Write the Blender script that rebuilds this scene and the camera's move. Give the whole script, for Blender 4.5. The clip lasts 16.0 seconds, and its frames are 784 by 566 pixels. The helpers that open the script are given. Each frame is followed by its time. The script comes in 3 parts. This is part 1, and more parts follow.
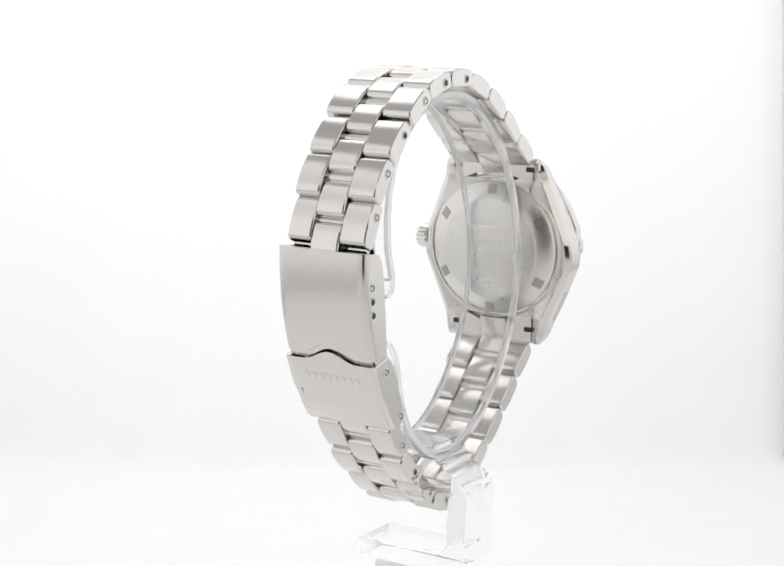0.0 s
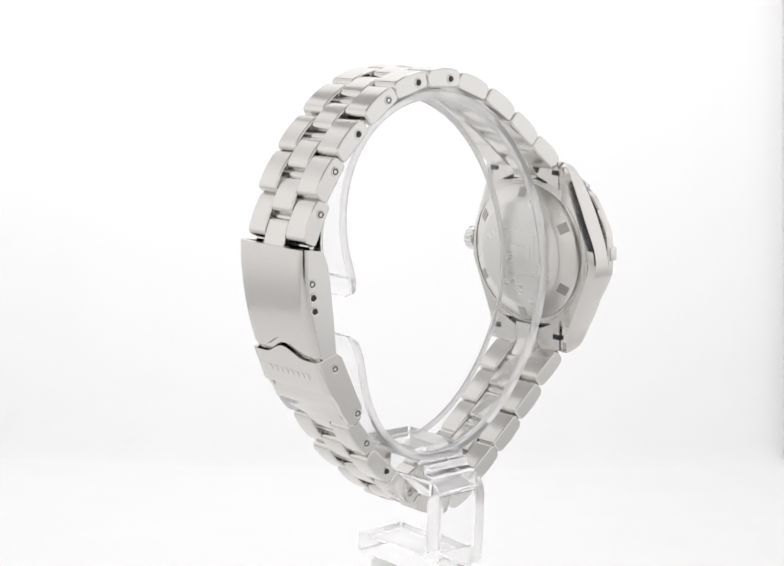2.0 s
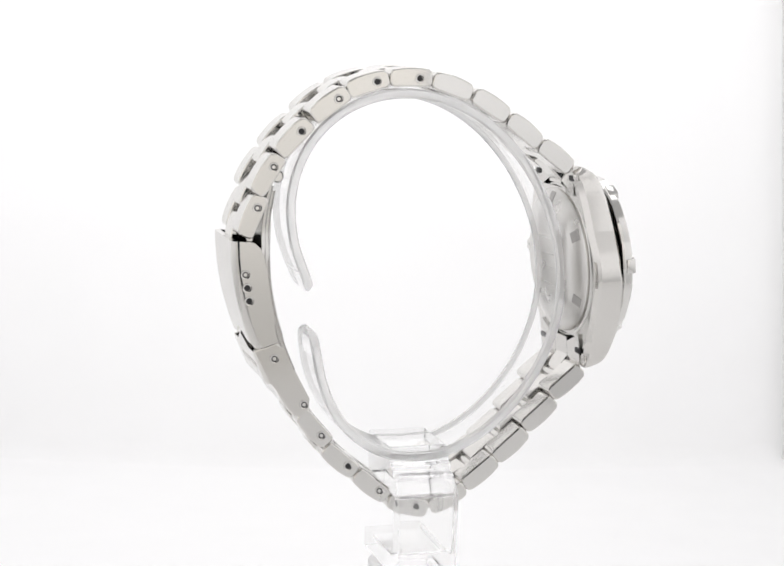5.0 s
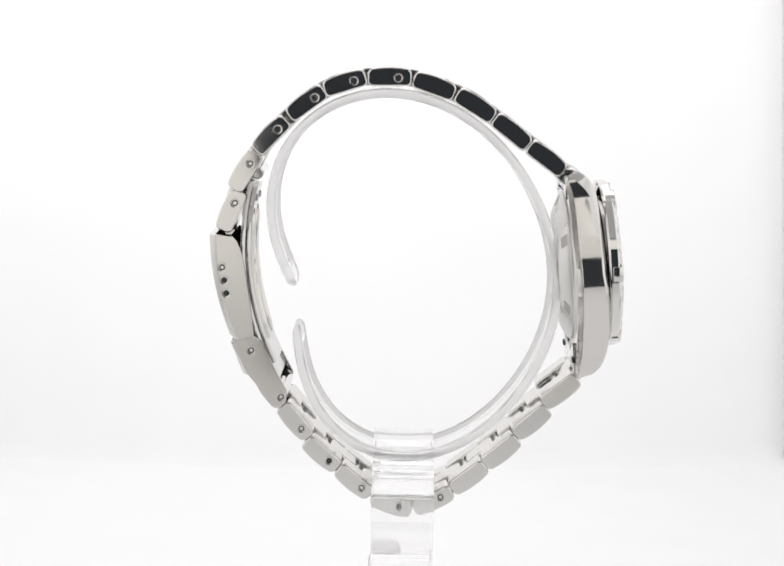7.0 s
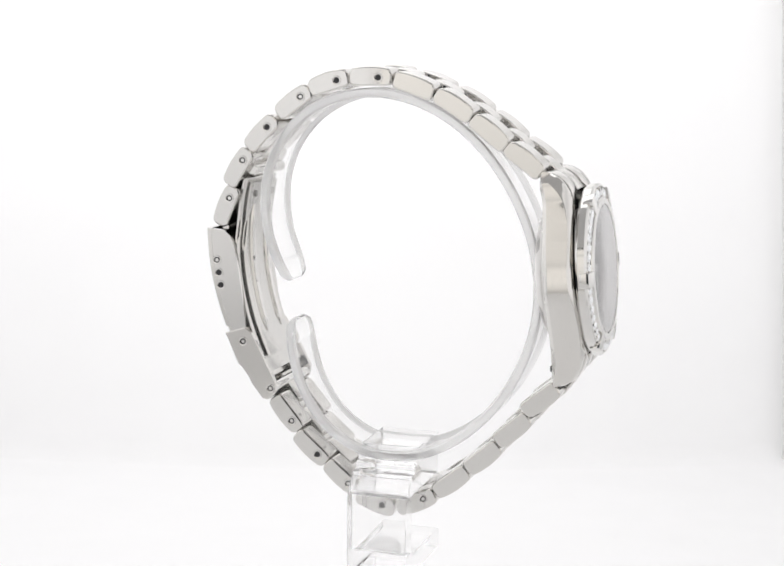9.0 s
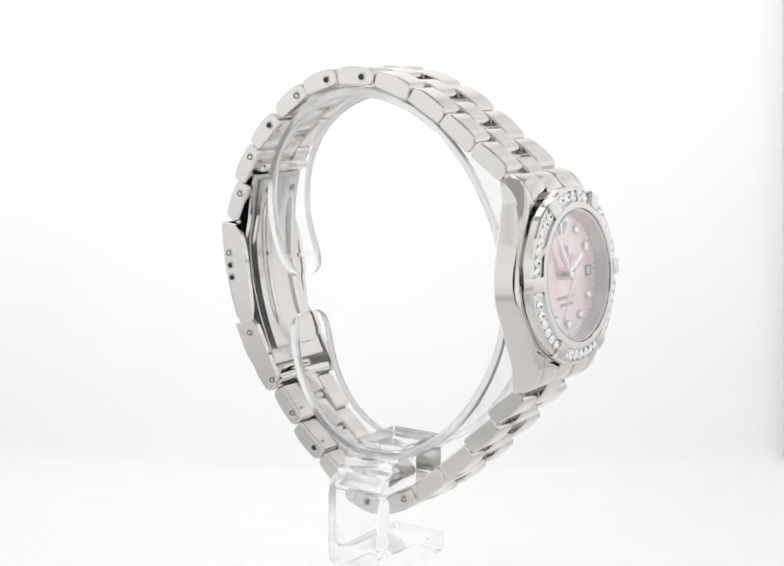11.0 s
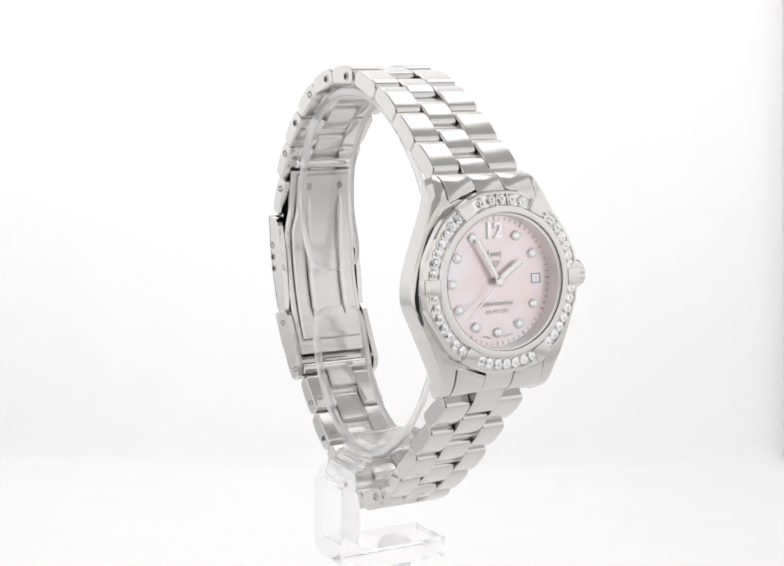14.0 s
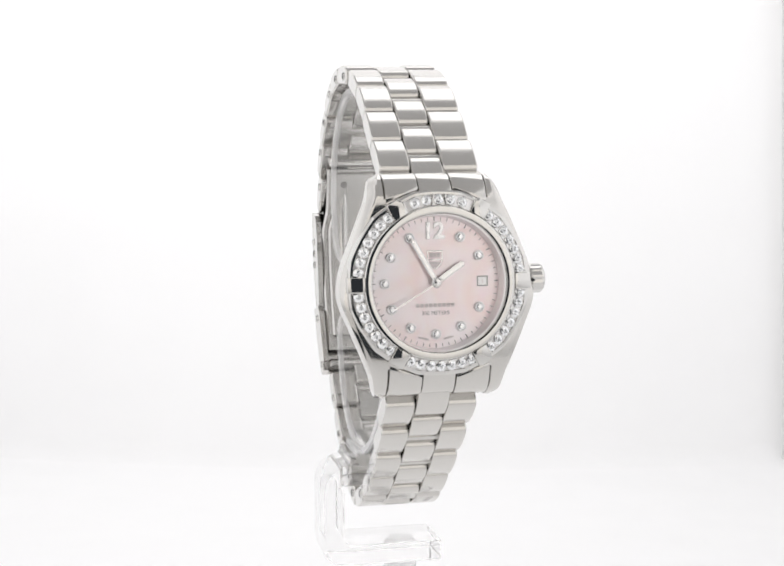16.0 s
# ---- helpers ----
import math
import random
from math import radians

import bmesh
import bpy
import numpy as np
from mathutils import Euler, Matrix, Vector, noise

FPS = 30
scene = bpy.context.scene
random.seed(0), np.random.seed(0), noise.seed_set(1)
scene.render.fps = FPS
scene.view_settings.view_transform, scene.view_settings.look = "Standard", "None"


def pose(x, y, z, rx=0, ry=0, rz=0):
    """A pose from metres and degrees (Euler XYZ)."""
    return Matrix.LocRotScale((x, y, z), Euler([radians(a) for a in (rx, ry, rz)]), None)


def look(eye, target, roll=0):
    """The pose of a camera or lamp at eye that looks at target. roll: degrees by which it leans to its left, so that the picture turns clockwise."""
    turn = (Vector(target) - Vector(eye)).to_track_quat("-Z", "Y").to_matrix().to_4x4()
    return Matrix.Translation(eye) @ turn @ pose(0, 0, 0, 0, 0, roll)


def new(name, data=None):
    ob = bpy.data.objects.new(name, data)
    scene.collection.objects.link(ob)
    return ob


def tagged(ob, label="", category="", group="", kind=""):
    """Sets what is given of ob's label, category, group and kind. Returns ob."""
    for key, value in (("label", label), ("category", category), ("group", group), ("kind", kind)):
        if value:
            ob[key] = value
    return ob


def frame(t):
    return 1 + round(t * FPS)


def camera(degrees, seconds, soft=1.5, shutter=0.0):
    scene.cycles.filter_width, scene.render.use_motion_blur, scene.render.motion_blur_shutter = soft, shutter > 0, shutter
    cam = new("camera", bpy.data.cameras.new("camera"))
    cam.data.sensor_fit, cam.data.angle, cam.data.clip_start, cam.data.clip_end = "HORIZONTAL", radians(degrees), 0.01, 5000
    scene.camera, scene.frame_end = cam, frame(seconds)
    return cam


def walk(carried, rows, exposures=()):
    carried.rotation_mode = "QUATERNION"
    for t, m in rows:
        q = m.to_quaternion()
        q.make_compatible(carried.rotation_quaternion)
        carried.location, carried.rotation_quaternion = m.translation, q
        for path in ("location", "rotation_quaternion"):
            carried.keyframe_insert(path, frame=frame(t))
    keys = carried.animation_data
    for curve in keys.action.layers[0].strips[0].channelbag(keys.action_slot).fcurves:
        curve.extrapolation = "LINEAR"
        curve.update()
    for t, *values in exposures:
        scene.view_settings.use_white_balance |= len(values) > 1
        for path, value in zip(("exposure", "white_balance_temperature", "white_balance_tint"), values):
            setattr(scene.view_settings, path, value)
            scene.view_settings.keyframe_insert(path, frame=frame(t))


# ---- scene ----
cam = camera(27.776, 16.0, soft=1.75)

# ---- camera: stands still in the tent's front opening ----
FLOOR_TO_AXIS = 0.085      # height of the watch's own origin above the floor
PITCH, YAW, ROLL = radians(8.042), radians(-0.602), 1.159
EYE = Vector((0.0, -0.252, 0.03483 + FLOOR_TO_AXIS))
GAZE = Vector((math.sin(YAW) * math.cos(PITCH), math.cos(YAW) * math.cos(PITCH), -math.sin(PITCH)))
walk(cam, [(0.0, look(EYE, EYE + GAZE, ROLL)), (16.0, look(EYE, EYE + GAZE, ROLL))])

# ---- light: a dim room behind the opening, glow put into the fabric all round ----
world = bpy.data.worlds.new("room")
scene.world = world
world.use_nodes = True
world.node_tree.nodes["Background"].inputs[0].default_value = (0.030, 0.033, 0.038, 1)
world.node_tree.nodes["Background"].inputs[1].default_value = 1.0
scene.view_settings.exposure = 0.19

SWEEP_GLOW, BACK_GLOW, FLOOR_GLOW, WALL_LOW, WALL_HIGH, HELPER_GLOW, ROOF_GLOW = 0.252, 0.31, 0.06, 0.13, 0.70, 1.15, 0.06


# ---- the tent's size ----
HALF, BACK, FRONT, TOP = 0.19, 0.2085, -0.275, 0.34
SKEW, BOW = 0.07, 0.8     # the back runs slightly askew and bows towards the middle

# ---- materials ----
def nodes_of(name):
    m = bpy.data.materials.new(name)
    m.use_nodes = True
    nt = m.node_tree
    return m, nt, nt.nodes["Principled BSDF"]


def steel(name, color, rough, brushed=0.0, stretch=(1, 1, 1), bump=0.0):
    """Steel: grain stretched along one axis, faint smears at a larger scale."""
    m, nt, b = nodes_of(name)
    b.inputs["Metallic"].default_value = 1.0
    tc = nt.nodes.new("ShaderNodeTexCoord")
    mp = nt.nodes.new("ShaderNodeMapping")
    mp.inputs["Scale"].default_value = stretch
    nt.links.new(tc.outputs["Object"], mp.inputs["Vector"])
    fine = nt.nodes.new("ShaderNodeTexNoise")
    fine.inputs["Scale"].default_value = 9000
    fine.inputs["Detail"].default_value = 3
    nt.links.new(mp.outputs[0], fine.inputs["Vector"])
    smear = nt.nodes.new("ShaderNodeTexNoise")
    smear.inputs["Scale"].default_value = 260
    smear.inputs["Detail"].default_value = 4
    nt.links.new(tc.outputs["Object"], smear.inputs["Vector"])
    ramp = nt.nodes.new("ShaderNodeMapRange")
    ramp.inputs["To Min"].default_value = rough - 0.04
    ramp.inputs["To Max"].default_value = rough + 0.05
    nt.links.new(smear.outputs["Fac"], ramp.inputs["Value"])
    nt.links.new(ramp.outputs[0], b.inputs["Roughness"])
    tint = nt.nodes.new("ShaderNodeMix")
    tint.data_type = "RGBA"
    tint.inputs["A"].default_value = (*[c * 0.95 for c in color], 1)
    tint.inputs["B"].default_value = (*[min(1, c * 1.05) for c in color], 1)
    nt.links.new(fine.outputs["Fac"], tint.inputs["Factor"])
    nt.links.new(tint.outputs["Result"], b.inputs["Base Color"])
    if bump:
        bp = nt.nodes.new("ShaderNodeBump")
        bp.inputs["Strength"].default_value = bump
        bp.inputs["Distance"].default_value = 0.00002
        nt.links.new(fine.outputs["Fac"], bp.inputs["Height"])
        nt.links.new(bp.outputs[0], b.inputs["Normal"])
    if brushed:
        b.inputs["Anisotropic"].default_value = brushed
    return m


def plain(name, color, rough=0.4, metal=0.0, noise_scale=0.0, spread=0.1):
    m, nt, b = nodes_of(name)
    b.inputs["Base Color"].default_value = (*color, 1)
    b.inputs["Roughness"].default_value = rough
    b.inputs["Metallic"].default_value = metal
    if noise_scale:
        tc = nt.nodes.new("ShaderNodeTexCoord")
        n = nt.nodes.new("ShaderNodeTexNoise")
        n.inputs["Scale"].default_value = noise_scale
        nt.links.new(tc.outputs["Object"], n.inputs["Vector"])
        mx = nt.nodes.new("ShaderNodeMix")
        mx.data_type = "RGBA"
        mx.inputs["A"].default_value = (*[c * (1 - spread) for c in color], 1)
        mx.inputs["B"].default_value = (*[min(1, c * (1 + spread)) for c in color], 1)
        nt.links.new(n.outputs["Fac"], mx.inputs["Factor"])
        nt.links.new(mx.outputs["Result"], b.inputs["Base Color"])
    return m


def fabric(name, glow, color=(0.5, 0.5, 0.5), high=None, tone=(1.0, 0.99, 1.0)):
    """White diffusing fabric with a glow put into it: it also bounces light."""
    m = plain(name, color, 0.9, 0, 60, 0.03)
    b = m.node_tree.nodes["Principled BSDF"]
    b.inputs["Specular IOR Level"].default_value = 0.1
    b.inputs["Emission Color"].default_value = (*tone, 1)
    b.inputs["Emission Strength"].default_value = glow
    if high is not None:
        # glow painted in bands for the reflections: dim below, bright in the middle, fading under the roof
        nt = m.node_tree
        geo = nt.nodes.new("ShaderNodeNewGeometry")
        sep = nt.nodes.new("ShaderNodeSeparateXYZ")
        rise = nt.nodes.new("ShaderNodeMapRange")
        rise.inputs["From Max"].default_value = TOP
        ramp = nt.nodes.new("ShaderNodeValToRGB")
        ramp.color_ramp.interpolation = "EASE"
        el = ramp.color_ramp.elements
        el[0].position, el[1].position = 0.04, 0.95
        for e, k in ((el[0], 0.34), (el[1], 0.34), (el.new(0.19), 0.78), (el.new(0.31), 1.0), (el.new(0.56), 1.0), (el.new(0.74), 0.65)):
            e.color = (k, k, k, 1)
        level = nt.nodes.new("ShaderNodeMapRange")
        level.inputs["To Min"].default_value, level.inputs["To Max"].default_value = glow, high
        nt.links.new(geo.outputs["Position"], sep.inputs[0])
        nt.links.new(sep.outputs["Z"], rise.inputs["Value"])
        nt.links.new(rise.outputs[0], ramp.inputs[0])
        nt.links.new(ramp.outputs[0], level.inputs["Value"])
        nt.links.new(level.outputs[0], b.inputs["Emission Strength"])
    return m


def clear(name, color, ior, rough=0.0, weight=1.0):
    m, nt, b = nodes_of(name)
    b.inputs["Base Color"].default_value = (*color, 1)
    b.inputs["Roughness"].default_value = rough
    b.inputs["IOR"].default_value = ior
    b.inputs["Transmission Weight"].default_value = weight
    return m


def pearl(name):
    """Pink mother-of-pearl: soft clouds from pale lavender to pink, with a satin coat."""
    m, nt, b = nodes_of(name)
    tc = nt.nodes.new("ShaderNodeTexCoord")
    n1 = nt.nodes.new("ShaderNodeTexNoise")
    n1.inputs["Scale"].default_value = 75
    n1.inputs["Detail"].default_value = 3
    n1.inputs["Distortion"].default_value = 1.2
    n2 = nt.nodes.new("ShaderNodeTexNoise")
    n2.inputs["Scale"].default_value = 700
    nt.links.new(tc.outputs["Object"], n1.inputs["Vector"])
    nt.links.new(tc.outputs["Object"], n2.inputs["Vector"])
    r = nt.nodes.new("ShaderNodeValToRGB")
    r.color_ramp.elements[0].position, r.color_ramp.elements[0].color = 0.32, (0.96, 0.77, 0.755, 1)
    r.color_ramp.elements[1].position, r.color_ramp.elements[1].color = 0.68, (0.96, 0.93, 0.97, 1)
    e = r.color_ramp.elements.new(0.5)
    e.color = (0.96, 0.855, 0.87, 1)
    nt.links.new(n1.outputs["Fac"], r.inputs[0])
    mx = nt.nodes.new("ShaderNodeMix")
    mx.data_type = "RGBA"
    mx.blend_type = "SOFT_LIGHT"
    mx.inputs["Factor"].default_value = 0.25
    nt.links.new(r.outputs[0], mx.inputs["A"])
    nt.links.new(n2.outputs["Color"], mx.inputs["B"])
    nt.links.new(mx.outputs["Result"], b.inputs["Base Color"])
    b.inputs["Roughness"].default_value = 0.31
    b.inputs["Metallic"].default_value = 0.88
    return m


STEEL = (0.68, 0.665, 0.64)
SATIN = steel("satin_steel", STEEL, 0.15, 0.0, (1, 0.04, 1), 0.08)
POLISH = steel("polished_steel", (0.70, 0.69, 0.67), 0.06)
CASE_SATIN = steel("satin_case_steel", STEEL, 0.10, 0.0, (1, 0.2, 1), 0.03)
COVER_SATIN = steel("satin_clasp_steel", STEEL, 0.13, 0.0, (1, 0.05, 1), 0.1)
INNER = steel("stamped_steel", (0.66, 0.65, 0.63), 0.22, 0.0, (1, 0.05, 1), 0.15)
BACK_STEEL = steel("turned_steel", (0.68, 0.67, 0.65), 0.28, 0.8)
turned = BACK_STEEL.node_tree.nodes.new("ShaderNodeTangent")
turned.direction_type, turned.axis = "RADIAL", "Z"
BACK_STEEL.node_tree.links.new(turned.outputs[0], BACK_STEEL.node_tree.nodes["Principled BSDF"].inputs["Tangent"])
SLOT = steel("slot_steel", (0.36, 0.35, 0.34), 0.3)
# near-black that paints the shade inside holes and slots
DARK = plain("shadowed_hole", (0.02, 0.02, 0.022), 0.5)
ACRYLIC = clear("acrylic", (0.995, 0.995, 0.995), 1.22, 0.03, 0.91)
CLAMP = clear("moulded_acrylic", (0.995, 0.995, 0.995), 1.30, 0.02, 0.94)
CLEAR = clear("clear_acrylic", (0.995, 0.995, 0.995), 1.16, 0.01, 0.95)
EDGE = clear("acrylic_edge", (0.995, 0.995, 0.995), 1.2, 0.12, 0.66)
MATT_SILVER = steel("matt_silver", (0.92, 0.91, 0.91), 0.34)
SAPPHIRE = clear("sapphire", (1, 1, 1), 1.5)
PEARL = pearl("pink_pearl")
SILVER = steel("bright_silver", (0.86, 0.85, 0.84), 0.14)
GEM = plain("cut_diamond", (0.96, 0.97, 0.98), 0.11, 0.8)
PRINT = plain("grey_print", (0.30, 0.27, 0.28), 0.5)
PALE_PRINT = plain("pale_print", (0.78, 0.72, 0.72), 0.5)
BRIGHT = steel("rhodium", (0.97, 0.97, 0.97), 0.26)
# floor and back: their brightness is put in as emission
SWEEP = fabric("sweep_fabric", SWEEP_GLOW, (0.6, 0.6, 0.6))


def glow_pools(m, glow, pools):
    """Painted pools of light: to an even glow each adds one that fades with the distance from its spot."""
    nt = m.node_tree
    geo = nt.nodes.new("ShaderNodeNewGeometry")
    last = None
    for spot, near, reach in pools:
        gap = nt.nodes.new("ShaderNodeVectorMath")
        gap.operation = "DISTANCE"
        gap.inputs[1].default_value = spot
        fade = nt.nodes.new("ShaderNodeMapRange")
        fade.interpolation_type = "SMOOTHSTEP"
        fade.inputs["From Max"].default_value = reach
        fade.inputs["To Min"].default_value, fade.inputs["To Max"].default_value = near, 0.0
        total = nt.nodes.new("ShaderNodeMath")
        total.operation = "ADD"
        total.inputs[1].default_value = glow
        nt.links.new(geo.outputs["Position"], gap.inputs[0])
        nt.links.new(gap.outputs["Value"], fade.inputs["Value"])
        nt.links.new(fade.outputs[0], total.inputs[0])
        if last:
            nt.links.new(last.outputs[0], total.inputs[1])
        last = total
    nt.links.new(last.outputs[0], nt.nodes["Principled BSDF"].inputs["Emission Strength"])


# bright upper back and floor pool painted in, leaving the low corners darker
glow_pools(SWEEP, SWEEP_GLOW, [((-0.032, 0.2, 0.24), BACK_GLOW, 0.37), ((-0.03, 0.0, 0.0), FLOOR_GLOW, 0.26)])

MM = 0.001


def tidy(bm, angle=32):
    bmesh.ops.recalc_face_normals(bm, faces=bm.faces)
    for f in bm.faces:
        f.smooth = True
    for e in bm.edges:
        if len(e.link_faces) == 2 and e.calc_face_angle(0) > radians(angle):
            e.smooth = False


def mesh_of(name, bm, materials, angle=32):
    """A mesh from a bmesh in millimetres."""
    tidy(bm, angle)
    bmesh.ops.scale(bm, vec=(MM, MM, MM), verts=bm.verts)
    me = bpy.data.meshes.new(name)
    bm.to_mesh(me)
    bm.free()
    for m in materials if isinstance(materials, (list, tuple)) else [materials]:
        me.materials.append(m)
    return me


def mm(m):
    """A pose whose place is given in millimetres."""
    m = m.copy()
    m.translation = m.translation * MM
    return m


def part(name, bm, material, parent, label="", at=None, angle=32):
    """One mesh object under a thing or a part; bm in millimetres, at in millimetres."""
    me = bm if isinstance(bm, bpy.types.Mesh) else mesh_of(name, bm, material, angle)
    ob = new(name, me)
    ob.parent = parent
    if at is not None:
        ob.matrix_basis = mm(at)
    return tagged(ob, label)


def loft(bm, rings, closed=True, caps=True, cap_index=0):
    """Skin over rings of equally many points."""
    vs = [[bm.verts.new(p) for p in r] for r in rings]
    n = len(vs[0])
    for a, b in zip(vs, vs[1:]):
        for i in range(n if closed else n - 1):
            j = (i + 1) % n
            bm.faces.new((a[i], a[j], b[j], b[i]))
    if caps:
        for r in (vs[0], vs[-1]):
            f = bm.faces.new(r)
            f.material_index = cap_index
    return vs


def lathe(bm, profile, n=96, close=True):
    """A ring or disc round Z from (radius, height) points; closed: the profile is a loop."""
    rings = []
    for k in range(n):
        a = 2 * math.pi * k / n
        rings.append([bm.verts.new((r * math.cos(a), r * math.sin(a), h)) for r, h in profile])
    m = len(profile)
    for k in range(n):
        p, q = rings[k], rings[(k + 1) % n]
        for i in range(m if close else m - 1):
            j = (i + 1) % m
            bm.faces.new((p[i], q[i], q[j], p[j]))
    if not close:
        for i in (0, m - 1):
            bm.faces.new([r[i] for r in rings])
    return bm


def box(bm, x0, x1, y0, y1, z0, z1, bevel=0.0, seg=2):
    r = bmesh.ops.create_cube(bm, size=1.0)
    for v in r["verts"]:
        v.co = Vector(((x0 + x1) / 2 + v.co.x * (x1 - x0), (y0 + y1) / 2 + v.co.y * (y1 - y0), (z0 + z1) / 2 + v.co.z * (z1 - z0)))
    if bevel:
        es = list({e for v in r["verts"] for e in v.link_edges})
        bmesh.ops.bevel(bm, geom=es, offset=bevel, segments=seg, affect="EDGES", profile=0.5)
    return bm


def cyl(bm, p, q, r, n=20):
    """A cylinder from p to q with softened rims."""
    p, q = Vector(p), Vector(q)
    d = (q - p).normalized()
    u = d.orthogonal().normalized()
    v = d.cross(u)
    e = min(r * 0.25, (q - p).length * 0.3)
    rings = []
    for c, rr in ((p, r - e), (p + d * e, r), (q - d * e, r), (q, r - e)):
        rings.append([c + rr * (math.cos(2 * math.pi * k / n) * u + math.sin(2 * math.pi * k / n) * v) for k in range(n)])
    loft(bm, rings)
    return bm


# ---- the light tent ----
def panel(name, x0, x1, y0, y1, z0, z1, material, label, category="tent wall"):
    bm = bmesh.new()
    box(bm, x0, x1, y0, y1, z0, z1)
    me = bpy.data.meshes.new(name)
    bm.to_mesh(me)
    bm.free()
    me.materials.append(material)
    return tagged(new(name, me), label, category, kind="structure")



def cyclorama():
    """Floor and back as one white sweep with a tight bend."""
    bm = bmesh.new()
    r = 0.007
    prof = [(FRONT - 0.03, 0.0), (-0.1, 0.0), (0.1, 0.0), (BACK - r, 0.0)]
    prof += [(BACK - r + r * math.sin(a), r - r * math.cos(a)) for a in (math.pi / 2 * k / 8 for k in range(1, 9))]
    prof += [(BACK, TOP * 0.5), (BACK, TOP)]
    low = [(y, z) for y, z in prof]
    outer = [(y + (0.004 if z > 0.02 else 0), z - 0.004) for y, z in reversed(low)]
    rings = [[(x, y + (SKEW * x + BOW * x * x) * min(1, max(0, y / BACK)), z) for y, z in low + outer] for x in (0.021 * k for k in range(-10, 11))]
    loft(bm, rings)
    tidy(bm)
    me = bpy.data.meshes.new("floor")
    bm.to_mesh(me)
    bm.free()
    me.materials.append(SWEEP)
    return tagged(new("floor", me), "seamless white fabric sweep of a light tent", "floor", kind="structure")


def tent():
    cyclorama()
    # side walls out of view, added to light the steel and band its reflections
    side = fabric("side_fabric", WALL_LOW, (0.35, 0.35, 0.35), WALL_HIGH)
    panel("wall_west", -HALF - 0.004, -HALF - 0.001, FRONT, BACK + 0.06, 0.0, TOP + 0.008, side, "unseen white fabric tent wall with painted glow")
    panel("wall_east", HALF + 0.001, HALF + 0.004, FRONT, BACK + 0.06, 0.0, TOP + 0.008, side, "unseen white fabric tent wall with painted glow")
    panel("ceiling", -HALF, HALF, FRONT, BACK + 0.06, TOP + 0.008, TOP + 0.011, fabric("roof_fabric", ROOF_GLOW, (0.45, 0.45, 0.45)), "unseen white fabric tent roof with a faint added glow", "ceiling")
    # glowing panel out of view, added to brighten the upper link faces
    panel("helper_panel", -HALF + 0.075, HALF - 0.075, 0.06, BACK - 0.01, TOP, TOP + 0.007, fabric("helper_glow", HELPER_GLOW), "unseen glowing white panel added under the tent roof", "lamp panel")
    # strip added beside the back for the side wall's darker edge, leaning a little
    bm = bmesh.new()
    rings = []
    for z in (0.001, 0.1, 0.2, TOP - 0.002):
        x = 0.1155 - 0.057 * z
        y = BACK + SKEW * x + BOW * x * x - 0.004
        rings.append([(x, y, z), (x + 0.02, y + 0.0045, z), (x + 0.02, y + 0.0025, z), (x, y - 0.0015, z)])
    loft(bm, rings)
    tidy(bm)
    me = bpy.data.meshes.new("trim")
    bm.to_mesh(me)
    bm.free()
    me.materials.append(plain("edge_fabric", (0.80, 0.80, 0.79), 0.9, 0, 300, 0.04))
    tagged(new("trim", me), "white fabric strip added for the tent side wall's edge", "seam", kind="structure")
    # front wall with the tall opening through which the camera looks
    x0, x1, z0, z1 = -0.041, 0.095, 0.008, 0.252
    xt = -0.062                       # the opening widens upwards
    # the front's warm glow is added too, to brighten dial and case flank
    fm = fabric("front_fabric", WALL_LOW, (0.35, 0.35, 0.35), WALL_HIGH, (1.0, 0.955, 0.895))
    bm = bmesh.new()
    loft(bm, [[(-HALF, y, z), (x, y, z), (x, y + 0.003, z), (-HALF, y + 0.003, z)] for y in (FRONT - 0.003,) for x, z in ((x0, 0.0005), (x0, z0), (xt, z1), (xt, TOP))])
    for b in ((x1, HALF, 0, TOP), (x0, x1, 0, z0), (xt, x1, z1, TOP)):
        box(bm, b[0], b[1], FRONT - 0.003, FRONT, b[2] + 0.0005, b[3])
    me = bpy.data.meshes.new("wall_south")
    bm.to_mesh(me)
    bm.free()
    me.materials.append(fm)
    tagged(new("wall_south", me), "unseen white fabric tent front with a tall opening and painted glow", "tent wall", kind="structure")


tent()

# ---- the watch ----
BASE = pose(0, -2.9, FLOOR_TO_AXIS * 1000, 1.2)          # watch space, in millimetres
TO_FACE = Matrix(((0, 0, 1, 0), (1, 0, 0, 0), (0, 1, 0, 0), (0, 0, 0, 1)))
HEAD = BASE @ pose(30.7, -0.05, 3.75, 0, -4.8, 0) @ TO_FACE
DIAL = HEAD @ pose(-0.25, 0, -0.7)
CASE = BASE @ pose(30.7, 0.3, 3.6, 0, -4.8, 0) @ TO_FACE

watch = tagged(new("wristwatch"), "stainless steel ladies' wristwatch with gem-set bezel on a clear stand", "wristwatch")


